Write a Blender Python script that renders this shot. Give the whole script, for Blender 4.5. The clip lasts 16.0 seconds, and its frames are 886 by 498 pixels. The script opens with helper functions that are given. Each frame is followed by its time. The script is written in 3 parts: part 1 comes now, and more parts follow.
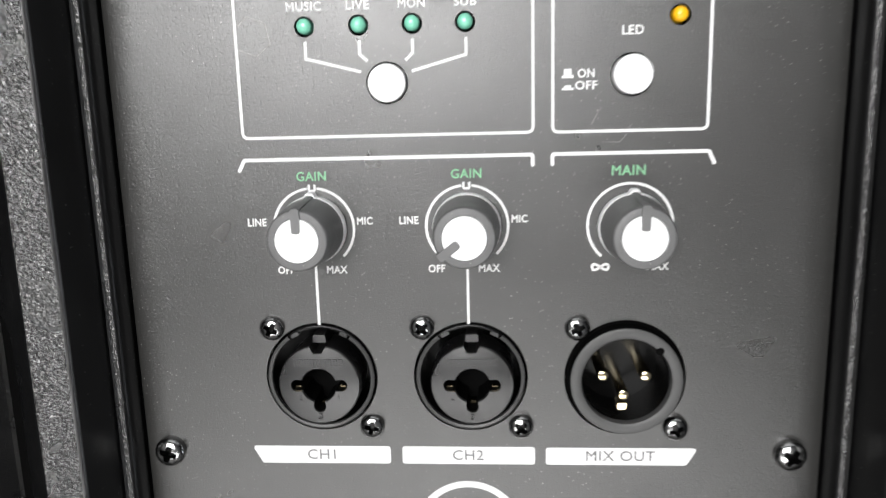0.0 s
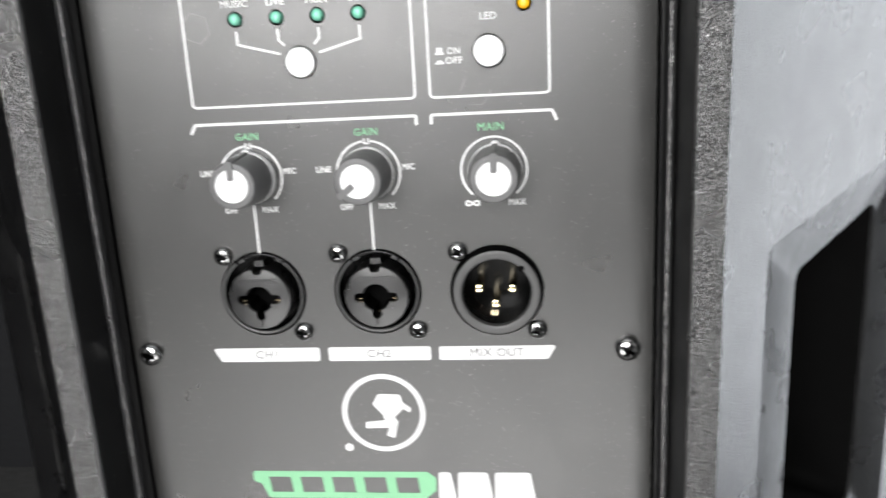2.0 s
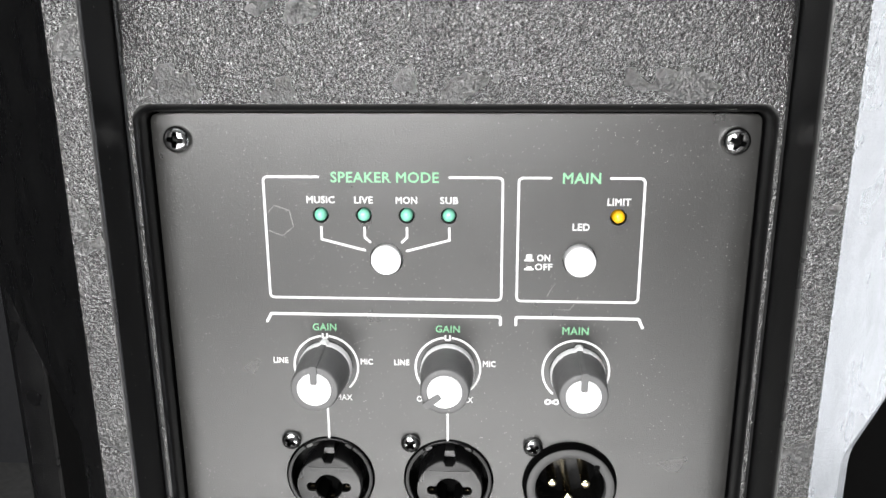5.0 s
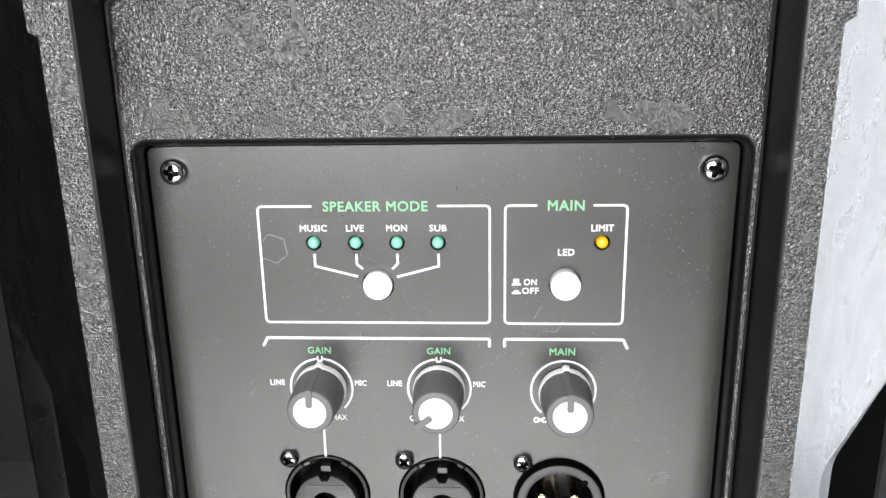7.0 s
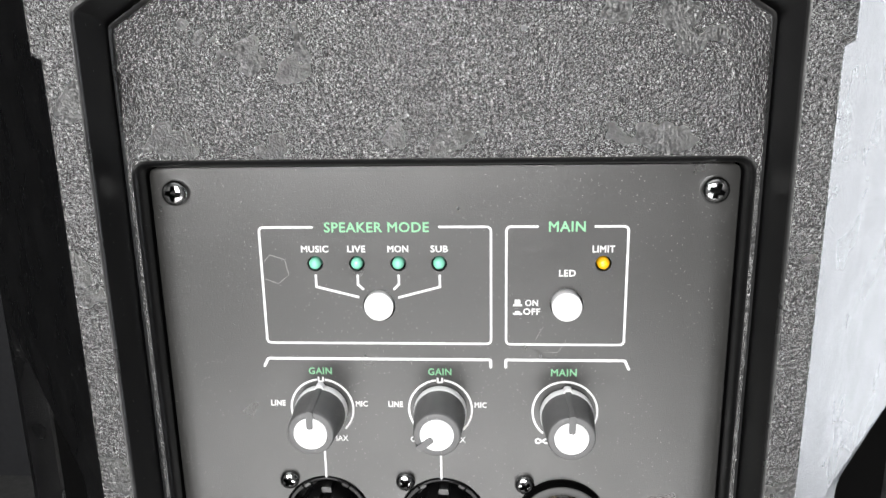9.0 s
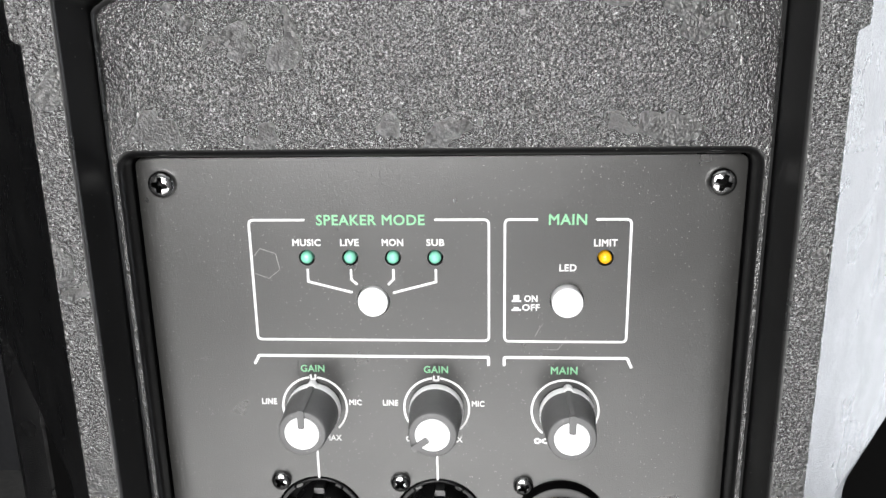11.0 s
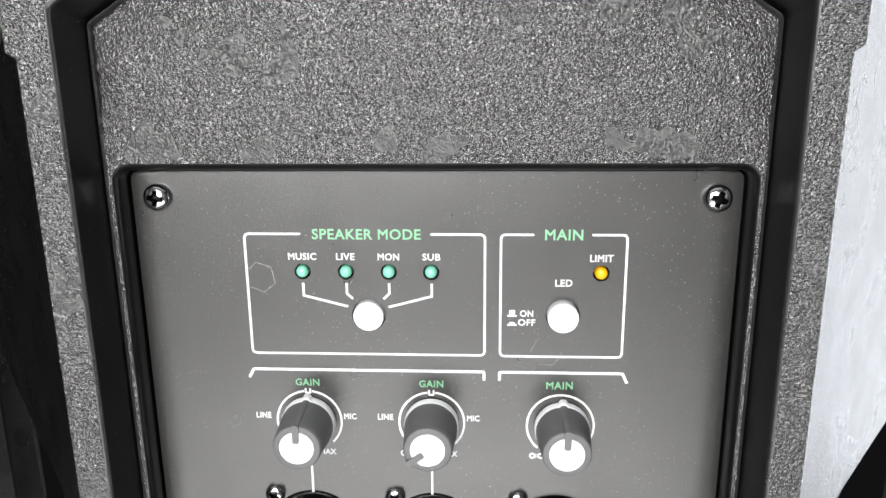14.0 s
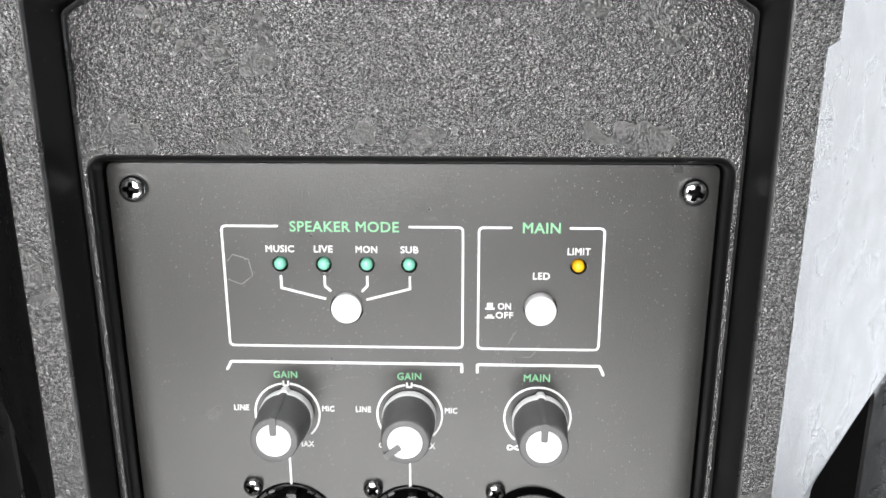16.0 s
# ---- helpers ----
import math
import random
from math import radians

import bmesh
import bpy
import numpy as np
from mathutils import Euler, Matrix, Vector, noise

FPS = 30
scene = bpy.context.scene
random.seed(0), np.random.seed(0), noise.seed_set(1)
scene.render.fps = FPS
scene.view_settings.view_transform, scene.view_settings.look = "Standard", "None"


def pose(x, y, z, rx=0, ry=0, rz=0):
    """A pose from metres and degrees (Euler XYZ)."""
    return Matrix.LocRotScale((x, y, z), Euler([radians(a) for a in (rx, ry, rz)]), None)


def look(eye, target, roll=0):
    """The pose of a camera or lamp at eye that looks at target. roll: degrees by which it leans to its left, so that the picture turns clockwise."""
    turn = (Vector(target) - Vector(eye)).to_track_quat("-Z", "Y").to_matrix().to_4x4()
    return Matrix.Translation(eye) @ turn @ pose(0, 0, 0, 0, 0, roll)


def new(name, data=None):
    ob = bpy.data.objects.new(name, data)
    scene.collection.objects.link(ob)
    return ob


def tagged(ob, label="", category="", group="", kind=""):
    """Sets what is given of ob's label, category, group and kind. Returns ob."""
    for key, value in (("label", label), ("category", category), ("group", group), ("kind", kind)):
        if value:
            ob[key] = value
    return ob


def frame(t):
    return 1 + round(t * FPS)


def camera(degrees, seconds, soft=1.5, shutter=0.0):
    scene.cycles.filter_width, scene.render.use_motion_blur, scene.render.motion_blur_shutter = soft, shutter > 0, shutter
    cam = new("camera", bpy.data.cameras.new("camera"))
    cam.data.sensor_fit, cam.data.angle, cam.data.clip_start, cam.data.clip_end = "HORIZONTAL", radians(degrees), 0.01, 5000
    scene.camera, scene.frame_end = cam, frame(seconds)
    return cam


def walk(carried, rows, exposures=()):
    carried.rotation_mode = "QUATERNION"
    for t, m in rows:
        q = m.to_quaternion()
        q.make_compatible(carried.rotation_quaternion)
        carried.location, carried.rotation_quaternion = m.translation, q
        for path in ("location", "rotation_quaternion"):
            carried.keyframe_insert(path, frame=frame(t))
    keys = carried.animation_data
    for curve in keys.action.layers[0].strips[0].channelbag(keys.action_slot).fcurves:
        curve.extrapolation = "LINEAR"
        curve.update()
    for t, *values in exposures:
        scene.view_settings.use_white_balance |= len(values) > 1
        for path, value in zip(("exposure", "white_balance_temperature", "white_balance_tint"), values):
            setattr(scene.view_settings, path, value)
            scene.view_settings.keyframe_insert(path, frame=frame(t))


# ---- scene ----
cam = camera(60.0, 16.0, soft=1.5, shutter=1.0)
PATH = [
    (0, (0.0034, -0.1608, 0.3997), (-0.0179, 0.1327, 0.3414), -1.52),
    (0.5, (0.0065, -0.1684, 0.4017), (-0.0154, 0.1254, 0.3448), -1.54),
    (1, (0.0069, -0.1697, 0.4033), (-0.0183, 0.1231, 0.3431), -1.71),
    (1.2, (0.0093, -0.1751, 0.4044), (-0.0128, 0.1172, 0.3409), -1.57),
    (1.5, (0.0270, -0.1930, 0.4035), (0.0043, 0.0970, 0.3297), -1.44),
    (1.7, (0.0348, -0.2011, 0.3996), (0.0107, 0.0887, 0.3259), -1.87),
    (2, (0.0393, -0.2043, 0.4023), (0.0067, 0.0849, 0.3295), -3.04),
    (2.3, (0.0414, -0.2034, 0.3909), (-0.0039, 0.0864, 0.3278), -3.56),
    (2.5, (0.0492, -0.2032, 0.3899), (0.0035, 0.0870, 0.3291), -3.91),
    (2.7, (0.0581, -0.2113, 0.4139), (0.0025, 0.0787, 0.3610), -4.23),
    (3, (0.0433, -0.2108, 0.4612), (0.0003, 0.0774, 0.3901), -2.26),
    (3.2, (0.0298, -0.2018, 0.4580), (-0.0087, 0.0858, 0.3817), -0.55),
    (3.5, (0.0124, -0.1903, 0.4553), (-0.0127, 0.0974, 0.3743), -0.08),
    (4, (0.0053, -0.1881, 0.4535), (-0.0124, 0.1013, 0.3764), 0.17),
    (6.5, (0.0119, -0.1957, 0.4653), (-0.0065, 0.0936, 0.3880), -1.05),
    (7, (0.0111, -0.1943, 0.4666), (-0.0073, 0.0943, 0.3867), -1.02),
    (7.5, (0.0107, -0.1931, 0.4648), (-0.0082, 0.0954, 0.3847), -0.94),
    (8, (0.0124, -0.1928, 0.4663), (-0.0081, 0.0961, 0.3881), -1.17),
    (8.5, (0.0139, -0.1940, 0.4672), (-0.0064, 0.0955, 0.3914), -1.18),
    (9, (0.0112, -0.1938, 0.4687), (-0.0078, 0.0960, 0.3936), -1.03),
    (9.2, (0.0126, -0.1917, 0.4694), (-0.0093, 0.0969, 0.3906), -1.18),
    (11.3, (0.0114, -0.1872, 0.4664), (-0.0062, 0.1022, 0.3896), -0.87),
    (11.5, (0.0104, -0.1875, 0.4683), (-0.0060, 0.1017, 0.3903), -0.88),
    (12, (0.0131, -0.1875, 0.4676), (-0.0061, 0.1022, 0.3921), -1.11),
    (12.5, (0.0118, -0.1868, 0.4682), (-0.0058, 0.1026, 0.3909), -0.70),
    (13, (0.0109, -0.1866, 0.4686), (-0.0063, 0.1028, 0.3916), -0.70),
    (13.5, (0.0112, -0.1869, 0.4684), (-0.0051, 0.1031, 0.3934), -0.65),
    (14, (0.0114, -0.1863, 0.4693), (-0.0056, 0.1035, 0.3936), -0.56),
    (14.5, (0.0091, -0.1876, 0.4703), (-0.0081, 0.1016, 0.3925), -0.62),
    (15, (0.0112, -0.1907, 0.4715), (-0.0022, 0.0998, 0.3980), -0.35),
    (15.5, (0.0107, -0.1903, 0.4697), (0.0017, 0.0989, 0.3904), -0.03),
    (16, (0.0130, -0.1864, 0.4693), (0.0021, 0.1029, 0.3909), -0.07),
]
EXPOSURES = [(0, -0.34), (1.0, -0.32), (1.5, -0.2), (2.5, -0.3), (3.0, -0.12), (3.5, 0.02), (4.0, 0.1), (6.5, 0.06), (9.0, 0.0), (16.0, 0.0)]
walk(cam, [(t, look(eye, target, roll)) for t, eye, target, roll in PATH], EXPOSURES)

# ---- world, large lights, exposure ----
world = bpy.data.worlds.new("sky")
scene.world = world
world.use_nodes = True
sky = world.node_tree.nodes.new("ShaderNodeTexSky")
sky.sky_type, sky.sun_disc = "NISHITA", False
sky.sun_elevation, sky.sun_rotation = radians(35), radians(120)
world.node_tree.links.new(sky.outputs[0], world.node_tree.nodes["Background"].inputs[0])
world.node_tree.nodes["Background"].inputs[1].default_value = 0.08


def added_light(name, eye, target, width, height, power, colour):
    lamp = bpy.data.lights.new(name, "AREA")
    lamp.shape, lamp.size, lamp.size_y, lamp.energy, lamp.color = "RECTANGLE", width, height, power, colour
    ob = new(name, lamp)
    ob.matrix_world = look(eye, target)
    return ob


# unseen area lights added in wall openings, placed to shape sheen on the loudspeaker
added_light("added_light_east", (1.98, 0.6, 0.35), (0, 0.6, 0.35), 1.8, 2.5, 100, (0.9, 0.94, 1.0))
added_light("added_light_south", (-0.125, -1.48, -0.6), (-0.125, 0, -0.6), 1.45, 0.7, 24.0, (1.0, 0.99, 0.98))
added_light("added_light_south_high", (-0.3, -1.48, 0.8), (-0.3, 0, 0.8), 0.9, 0.7, 42, (1.0, 0.99, 0.98))

# ---- materials ----
def material(name, colour, rough, metal=0.0, grain=0.0, grain_size=0.001, dust=0.0, vary=0.12, specular=0.5, smear=0.0, coat=0.0, pebbles=False, pits=0.0):
    """Plain paint or plastic with fine relief (grain, in metres), tone changes at two scales and dust specks."""
    m = bpy.data.materials.new(name)
    m.use_nodes = True
    n, l = m.node_tree.nodes, m.node_tree.links
    bsdf = n["Principled BSDF"]
    bsdf.inputs["Metallic"].default_value = metal
    bsdf.inputs["Specular IOR Level"].default_value = specular
    bsdf.inputs["Coat Weight"].default_value = coat
    bsdf.inputs["Coat Roughness"].default_value = 0.15
    where = n.new("ShaderNodeTexCoord")

    def noisy(scale, detail=3.0, distort=0.0):
        t = n.new("ShaderNodeTexNoise")
        t.inputs["Scale"].default_value, t.inputs["Detail"].default_value, t.inputs["Distortion"].default_value = scale, detail, distort
        l.new(where.outputs["Object"], t.inputs["Vector"])
        return t.outputs["Fac"]

    def ramp(src, a, b, lo=0.0, hi=1.0):
        r = n.new("ShaderNodeMapRange")
        r.inputs["From Min"].default_value, r.inputs["From Max"].default_value = a, b
        r.inputs["To Min"].default_value, r.inputs["To Max"].default_value = lo, hi
        l.new(src, r.inputs["Value"])
        return r.outputs["Result"]

    def mul(a, b):
        k = n.new("ShaderNodeMath")
        k.operation = "MULTIPLY"
        l.new(a, k.inputs[0])
        l.new(b, k.inputs[1])
        return k.outputs[0]

    tone = mul(ramp(noisy(35), 0.3, 0.7, 1 - vary, 1 + vary), ramp(noisy(420), 0.3, 0.7, 1 - vary, 1 + vary))
    mix = n.new("ShaderNodeMix")
    mix.data_type, mix.blend_type = "RGBA", "MULTIPLY"
    mix.inputs["Factor"].default_value = 1.0
    mix.inputs["A"].default_value = (*colour, 1)
    l.new(tone, mix.inputs["B"])
    out = mix.outputs["Result"]
    if dust:
        v = n.new("ShaderNodeTexVoronoi")
        v.inputs["Scale"].default_value = 900
        l.new(where.outputs["Object"], v.inputs["Vector"])
        spot = ramp(v.outputs["Distance"], 0.13, 0.02)
        bits = n.new("ShaderNodeSeparateColor")
        l.new(v.outputs["Color"], bits.inputs[0])
        some = ramp(bits.outputs[0], 1 - dust, 1 - dust + 0.02)
        patch = ramp(noisy(28, 2), 0.4, 0.62)
        mix2 = n.new("ShaderNodeMix")
        mix2.data_type = "RGBA"
        l.new(mul(mul(spot, some), patch), mix2.inputs["Factor"])
        l.new(out, mix2.inputs["A"])
        mix2.inputs["B"].default_value = (0.42, 0.41, 0.39, 1)
        out = mix2.outputs["Result"]
    l.new(out, bsdf.inputs["Base Color"])
    l.new(ramp(noisy(60), 0.3, 0.7, max(rough - 0.06 - smear, 0.02), rough + 0.06 + smear), bsdf.inputs["Roughness"])
    if grain:
        height = ramp(noisy(0.95 / grain_size, 2.5, 1.2), 0.34, 0.66)
        if pebbles:
            # moulded skin: rounded ridges and hollows that run into each other
            height = ramp(noisy(1.0 / grain_size, 1.5, 0.6), 0.2, 0.8)
        if pits:
            # sparse shallow dents in the baked paint, a little wider than high
            flat = n.new("ShaderNodeMapping")
            flat.inputs["Scale"].default_value = (0.85, 1.0, 1.0)
            l.new(where.outputs["Object"], flat.inputs["Vector"])
            dent = n.new("ShaderNodeTexNoise")
            dent.inputs["Scale"].default_value, dent.inputs["Detail"].default_value = 2300, 1.5
            l.new(flat.outputs["Vector"], dent.inputs["Vector"])
            both = n.new("ShaderNodeMath")
            both.operation = "MULTIPLY_ADD"
            l.new(ramp(dent.outputs["Fac"], 0.54, 0.74), both.inputs[0])
            both.inputs[1].default_value = -pits
            l.new(height, both.inputs[2])
            height = both.outputs[0]
        bump = n.new("ShaderNodeBump")
        bump.inputs["Strength"].default_value, bump.inputs["Distance"].default_value = 1.0, grain
        l.new(height, bump.inputs["Height"])
        l.new(bump.outputs["Normal"], bsdf.inputs["Normal"])
        l.new(bump.outputs["Normal"], bsdf.inputs["Coat Normal"])
    return m


M_TEXTURED = material("textured_black_plastic", (0.03, 0.03, 0.0302), 0.24, grain=0.00042, grain_size=0.00068, vary=0.08, specular=1.0, coat=0.4, pebbles=True)
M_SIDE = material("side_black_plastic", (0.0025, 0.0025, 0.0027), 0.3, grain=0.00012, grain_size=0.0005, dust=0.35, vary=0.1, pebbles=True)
M_SMOOTH = material("smooth_black_plastic", (0.004, 0.004, 0.0042), 0.34, dust=0.22, vary=0.06, specular=0.36)
# satin dark grey for the smooth rounded edges, uneven in tone
M_LIP = material("satin_edge_plastic", (0.02, 0.02, 0.02), 0.3, grain=0.00002, grain_size=0.0006, vary=0.2, specular=0.6)
M_PANEL = material("satin_black_metal_panel", (0.022, 0.0216, 0.0206), 0.3, grain=0.000011, grain_size=0.00025, dust=0.9, vary=0.04, smear=-0.03, specular=0.9, pits=2.3)
M_PRINT = material("white_print", (0.74, 0.74, 0.74), 0.55, vary=0.03)
M_GREEN = material("green_print", (0.23, 0.53, 0.3), 0.55, vary=0.04)
M_GREY = material("pale_grey_print", (0.13, 0.13, 0.13), 0.6, vary=0.04)
M_SCRATCH = material("dull_scratch", (0.2, 0.197, 0.19), 0.45, vary=0.5)
M_SCREW = material("dark_nickel", (0.42, 0.42, 0.42), 0.16, metal=1.0, vary=0.2, smear=0.05)
M_KNOB = material("grey_rubber", (0.115, 0.115, 0.116), 0.45, grain=0.00002, grain_size=0.0003, dust=0.12, vary=0.06)
M_CAP = material("white_cap_plastic", (0.82, 0.82, 0.83), 0.4, vary=0.015)
M_SHELL = material("gloss_black_plastic", (0.003, 0.003, 0.003), 0.2, vary=0.08, specular=0.18)
M_INSERT = material("satin_black_plastic", (0.008, 0.008, 0.0082), 0.3, grain=0.000012, grain_size=0.0003, dust=0.05, vary=0.08, specular=0.8)
M_RING = material("grey_satin_plastic", (0.06, 0.06, 0.06), 0.42, grain=0.00001, grain_size=0.0003, vary=0.04)
# near black that stands in for shade inside hollows, holes and gaps
M_HOLLOW_SHADE = material("hollow_shade_black", (0.0015, 0.0015, 0.0015), 0.8, vary=0.1, specular=0.06)
M_WELL = material("dark_well_plastic", (0.003, 0.003, 0.003), 0.22, vary=0.1, specular=0.22)
# darker gold than the output pins, for the combo socket contacts
M_CONTACT = material("dark_gold_contact", (0.4, 0.33, 0.22), 0.25, metal=1.0, vary=0.3)
M_GOLD = material("pale_gold_pin", (0.95, 0.82, 0.56), 0.16, metal=1.0, vary=0.05)
M_LED_GREEN = material("green_led_plastic", (0.2, 0.58, 0.42), 0.25, vary=0.05, coat=0.8)
M_LED_AMBER = material("amber_led_plastic", (0.9, 0.47, 0.01), 0.25, vary=0.05, coat=0.5)
M_WALL = material("matt_wall_paint", (0.1, 0.099, 0.096), 0.8, vary=0.05)
# white so the unseen ceiling bounces light onto upward-facing flanks
M_CEILING = material("white_bounce_ceiling", (0.78, 0.78, 0.77), 0.8, vary=0.04)
M_DARKWALL = material("dark_wall_paint", (0.022, 0.022, 0.024), 0.8, vary=0.1)
# near black for the unseen west wall, which keeps the left side dark
M_BLACKWALL = material("light_absorbing_black", (0.006, 0.006, 0.0065), 0.9, vary=0.1, specular=0.1)
M_FLOOR = material("dark_carpet", (0.06, 0.058, 0.055), 0.9, grain=0.001, grain_size=0.004, vary=0.2)

# ---- building helpers ----
MM = 0.001
PLACE = {}


def part(name, bm, mat, parent, label="", at=(0, 0, 0), smooth=35):
    """Links a bmesh as one mesh object under a thing or a part."""
    bmesh.ops.recalc_face_normals(bm, faces=bm.faces)
    me = bpy.data.meshes.new(name)
    bm.to_mesh(me)
    bm.free()
    me.materials.append(mat)
    if smooth:
        me.polygons.foreach_set("use_smooth", [True] * len(me.polygons))
        me.set_sharp_from_angle(angle=radians(smooth))
    return linked(name, me, parent, label, at)


def linked(name, me, parent, label="", at=(0, 0, 0), turn=None):
    ob = new(name, me)
    PLACE[ob.name] = Vector(at)
    ob.location = at
    if turn is not None:
        ob.rotation_euler = (0, turn, 0)
    if parent is not None:
        ob.parent = parent
        ob.matrix_parent_inverse = Matrix.Translation(-PLACE[parent.name])
    return tagged(ob, label=label) if label else ob


def circle(r, n=64, cx=0.0, cz=0.0, start=0.0):
    return [(cx + r * math.cos(start + 2 * math.pi * k / n), cz + r * math.sin(start + 2 * math.pi * k / n)) for k in range(n)]


def rounded(points, r, n=6, closed=True):
    """The polygon or line with its corners rounded."""
    out = []
    count = len(points)
    for k, p in enumerate(points):
        if not closed and k in (0, count - 1):
            out.append(p)
            continue
        p, a, b = Vector(p), Vector(points[k - 1]), Vector(points[(k + 1) % count])
        u, v = (a - p).normalized(), (b - p).normalized()
        half = u.angle(v) / 2
        d = min(r / max(math.tan(half), 1e-3), 0.45 * (a - p).length, 0.45 * (b - p).length)
        p0, p1 = p + u * d, p + v * d
        for s in range(n + 1):
            f = s / n
            q = (1 - f) ** 2 * p0 + 2 * f * (1 - f) * p + f * f * p1
            out.append((q.x, q.y))
    return out


def slab(outer, holes, y0, y1):
    """A plate with holes, drawn in x and z, from y0 (front) to y1 (back)."""
    bm = bmesh.new()
    edges = []
    for loop in (outer, *holes):
        vs = [bm.verts.new((x, y0, z)) for x, z in loop]
        edges += [bm.edges.new((vs[k - 1], vs[k])) for k in range(len(vs))]
    faces = [g for g in bmesh.ops.triangle_fill(bm, use_beauty=True, use_dissolve=False, edges=edges, normal=(0, -1, 0))["geom"] if isinstance(g, bmesh.types.BMFace)]
    if y1 is not None:
        moved = bmesh.ops.extrude_face_region(bm, geom=faces)["geom"]
        bmesh.ops.translate(bm, verts=[v for v in moved if isinstance(v, bmesh.types.BMVert)], vec=(0, y1 - y0, 0))
    return bm


def lathe(profile, n=48, bm=None):
    """Turns a profile of (radius, y) round the y axis."""
    bm = bm or bmesh.new()
    rings = []
    for r, y in profile:
        if r < 1e-7:
            rings.append([bm.verts.new((0, y, 0))])
        else:
            rings.append([bm.verts.new((x, y, z)) for x, z in circle(r, n)])
    for a, b in zip(rings, rings[1:]):
        for k in range(n):
            if len(a) == 1 and len(b) == 1:
                continue
            if len(a) == 1:
                bm.faces.new((a[0], b[k - 1], b[k]))
            elif len(b) == 1:
                bm.faces.new((a[k - 1], a[k], b[0]))
            else:
                bm.faces.new((a[k - 1], a[k], b[k], b[k - 1]))
    return bm


def loft(loops, bm=None, cap=False, closed=True):
    """Skins loops of 3D points that have the same count."""
    bm = bm or bmesh.new()
    rows = [[bm.verts.new(p) for p in loop] for loop in loops]
    for a, b in zip(rows, rows[1:]):
        for k in range(0 if closed else 1, len(a)):
            bm.faces.new((a[k - 1], a[k], b[k], b[k - 1]))
    if cap:
        bm.faces.new(rows[-1])
    return bm


def stroke(points, width, y0=-0.00009, y1=0.0002, closed=False, caps=True):
    """A printed line of even width with round ends, mitred at its corners."""
    pts = [Vector(p) for p in points]
    n = len(pts)
    left, right = [], []
    for k, p in enumerate(pts):
        a = pts[k - 1] if (closed or k) else None
        b = pts[(k + 1) % n] if (closed or k < n - 1) else None
        u = (p - a).normalized() if a is not None else (b - p).normalized()
        v = (b - p).normalized() if b is not None else u
        m = Vector((-(u.y + v.y), u.x + v.x)).normalized()
        grow = width / 2 / max(m.dot(Vector((-u.y, u.x))), 0.4)
        left.append(p + m * grow)
        right.append(p - m * grow)
    if closed:
        bm = bmesh.new()
        rows = [[bm.verts.new((q.x, y, q.y)) for q in side] for side, y in ((left, y0), (right, y0), (right, y1), (left, y1))]
        for a, b in zip(rows, rows[1:] + rows[:1]):
            for k in range(n):
                bm.faces.new((a[k - 1], a[k], b[k], b[k - 1]))
        return bm
    def cap(p, d):
        base = math.atan2(d.y, d.x)
        return [p + Vector((math.cos(base + g), math.sin(base + g))) * width / 2 for g in [math.pi * (0.5 - s / 6) for s in range(1, 6)]] if caps else []
    outline = left + cap(pts[-1], pts[-1] - pts[-2]) + right[::-1] + cap(pts[0], pts[0] - pts[1])
    return slab([(q.x, q.y) for q in outline], [], y0, y1)


def word_mesh(text, width, height, bold=0.0, thick=0.00009):
    """A mesh of a word of the built-in font with the given width and height, centred, upright, facing -y."""
    cu = bpy.data.curves.new("word", "FONT")
    cu.body, cu.size, cu.resolution_u, cu.bevel_resolution = text, 1.0, 3, 0
    cu.bevel_depth, cu.extrude, cu.space_character = bold, 0.02, 1.07
    ob = bpy.data.objects.new("word", cu)
    scene.collection.objects.link(ob)
    deps = bpy.context.evaluated_depsgraph_get()
    deps.update()
    me = bpy.data.meshes.new_from_object(ob.evaluated_get(deps))
    bpy.data.objects.remove(ob)
    co = np.empty(len(me.vertices) * 3)
    me.vertices.foreach_get("co", co)
    co = co.reshape(-1, 3)
    lo, hi = co.min(0), co.max(0)
    x = (co[:, 0] - (lo[0] + hi[0]) / 2) * width / (hi[0] - lo[0])
    z = (co[:, 1] - (lo[1] + hi[1]) / 2) * height / (hi[1] - lo[1])
    y = -co[:, 2] / hi[2] * thick
    me.vertices.foreach_set("co", np.stack([x, y, z], 1).ravel())
    bm = bmesh.new()
    bm.from_mesh(me)
    bpy.data.meshes.remove(me)
    return bm


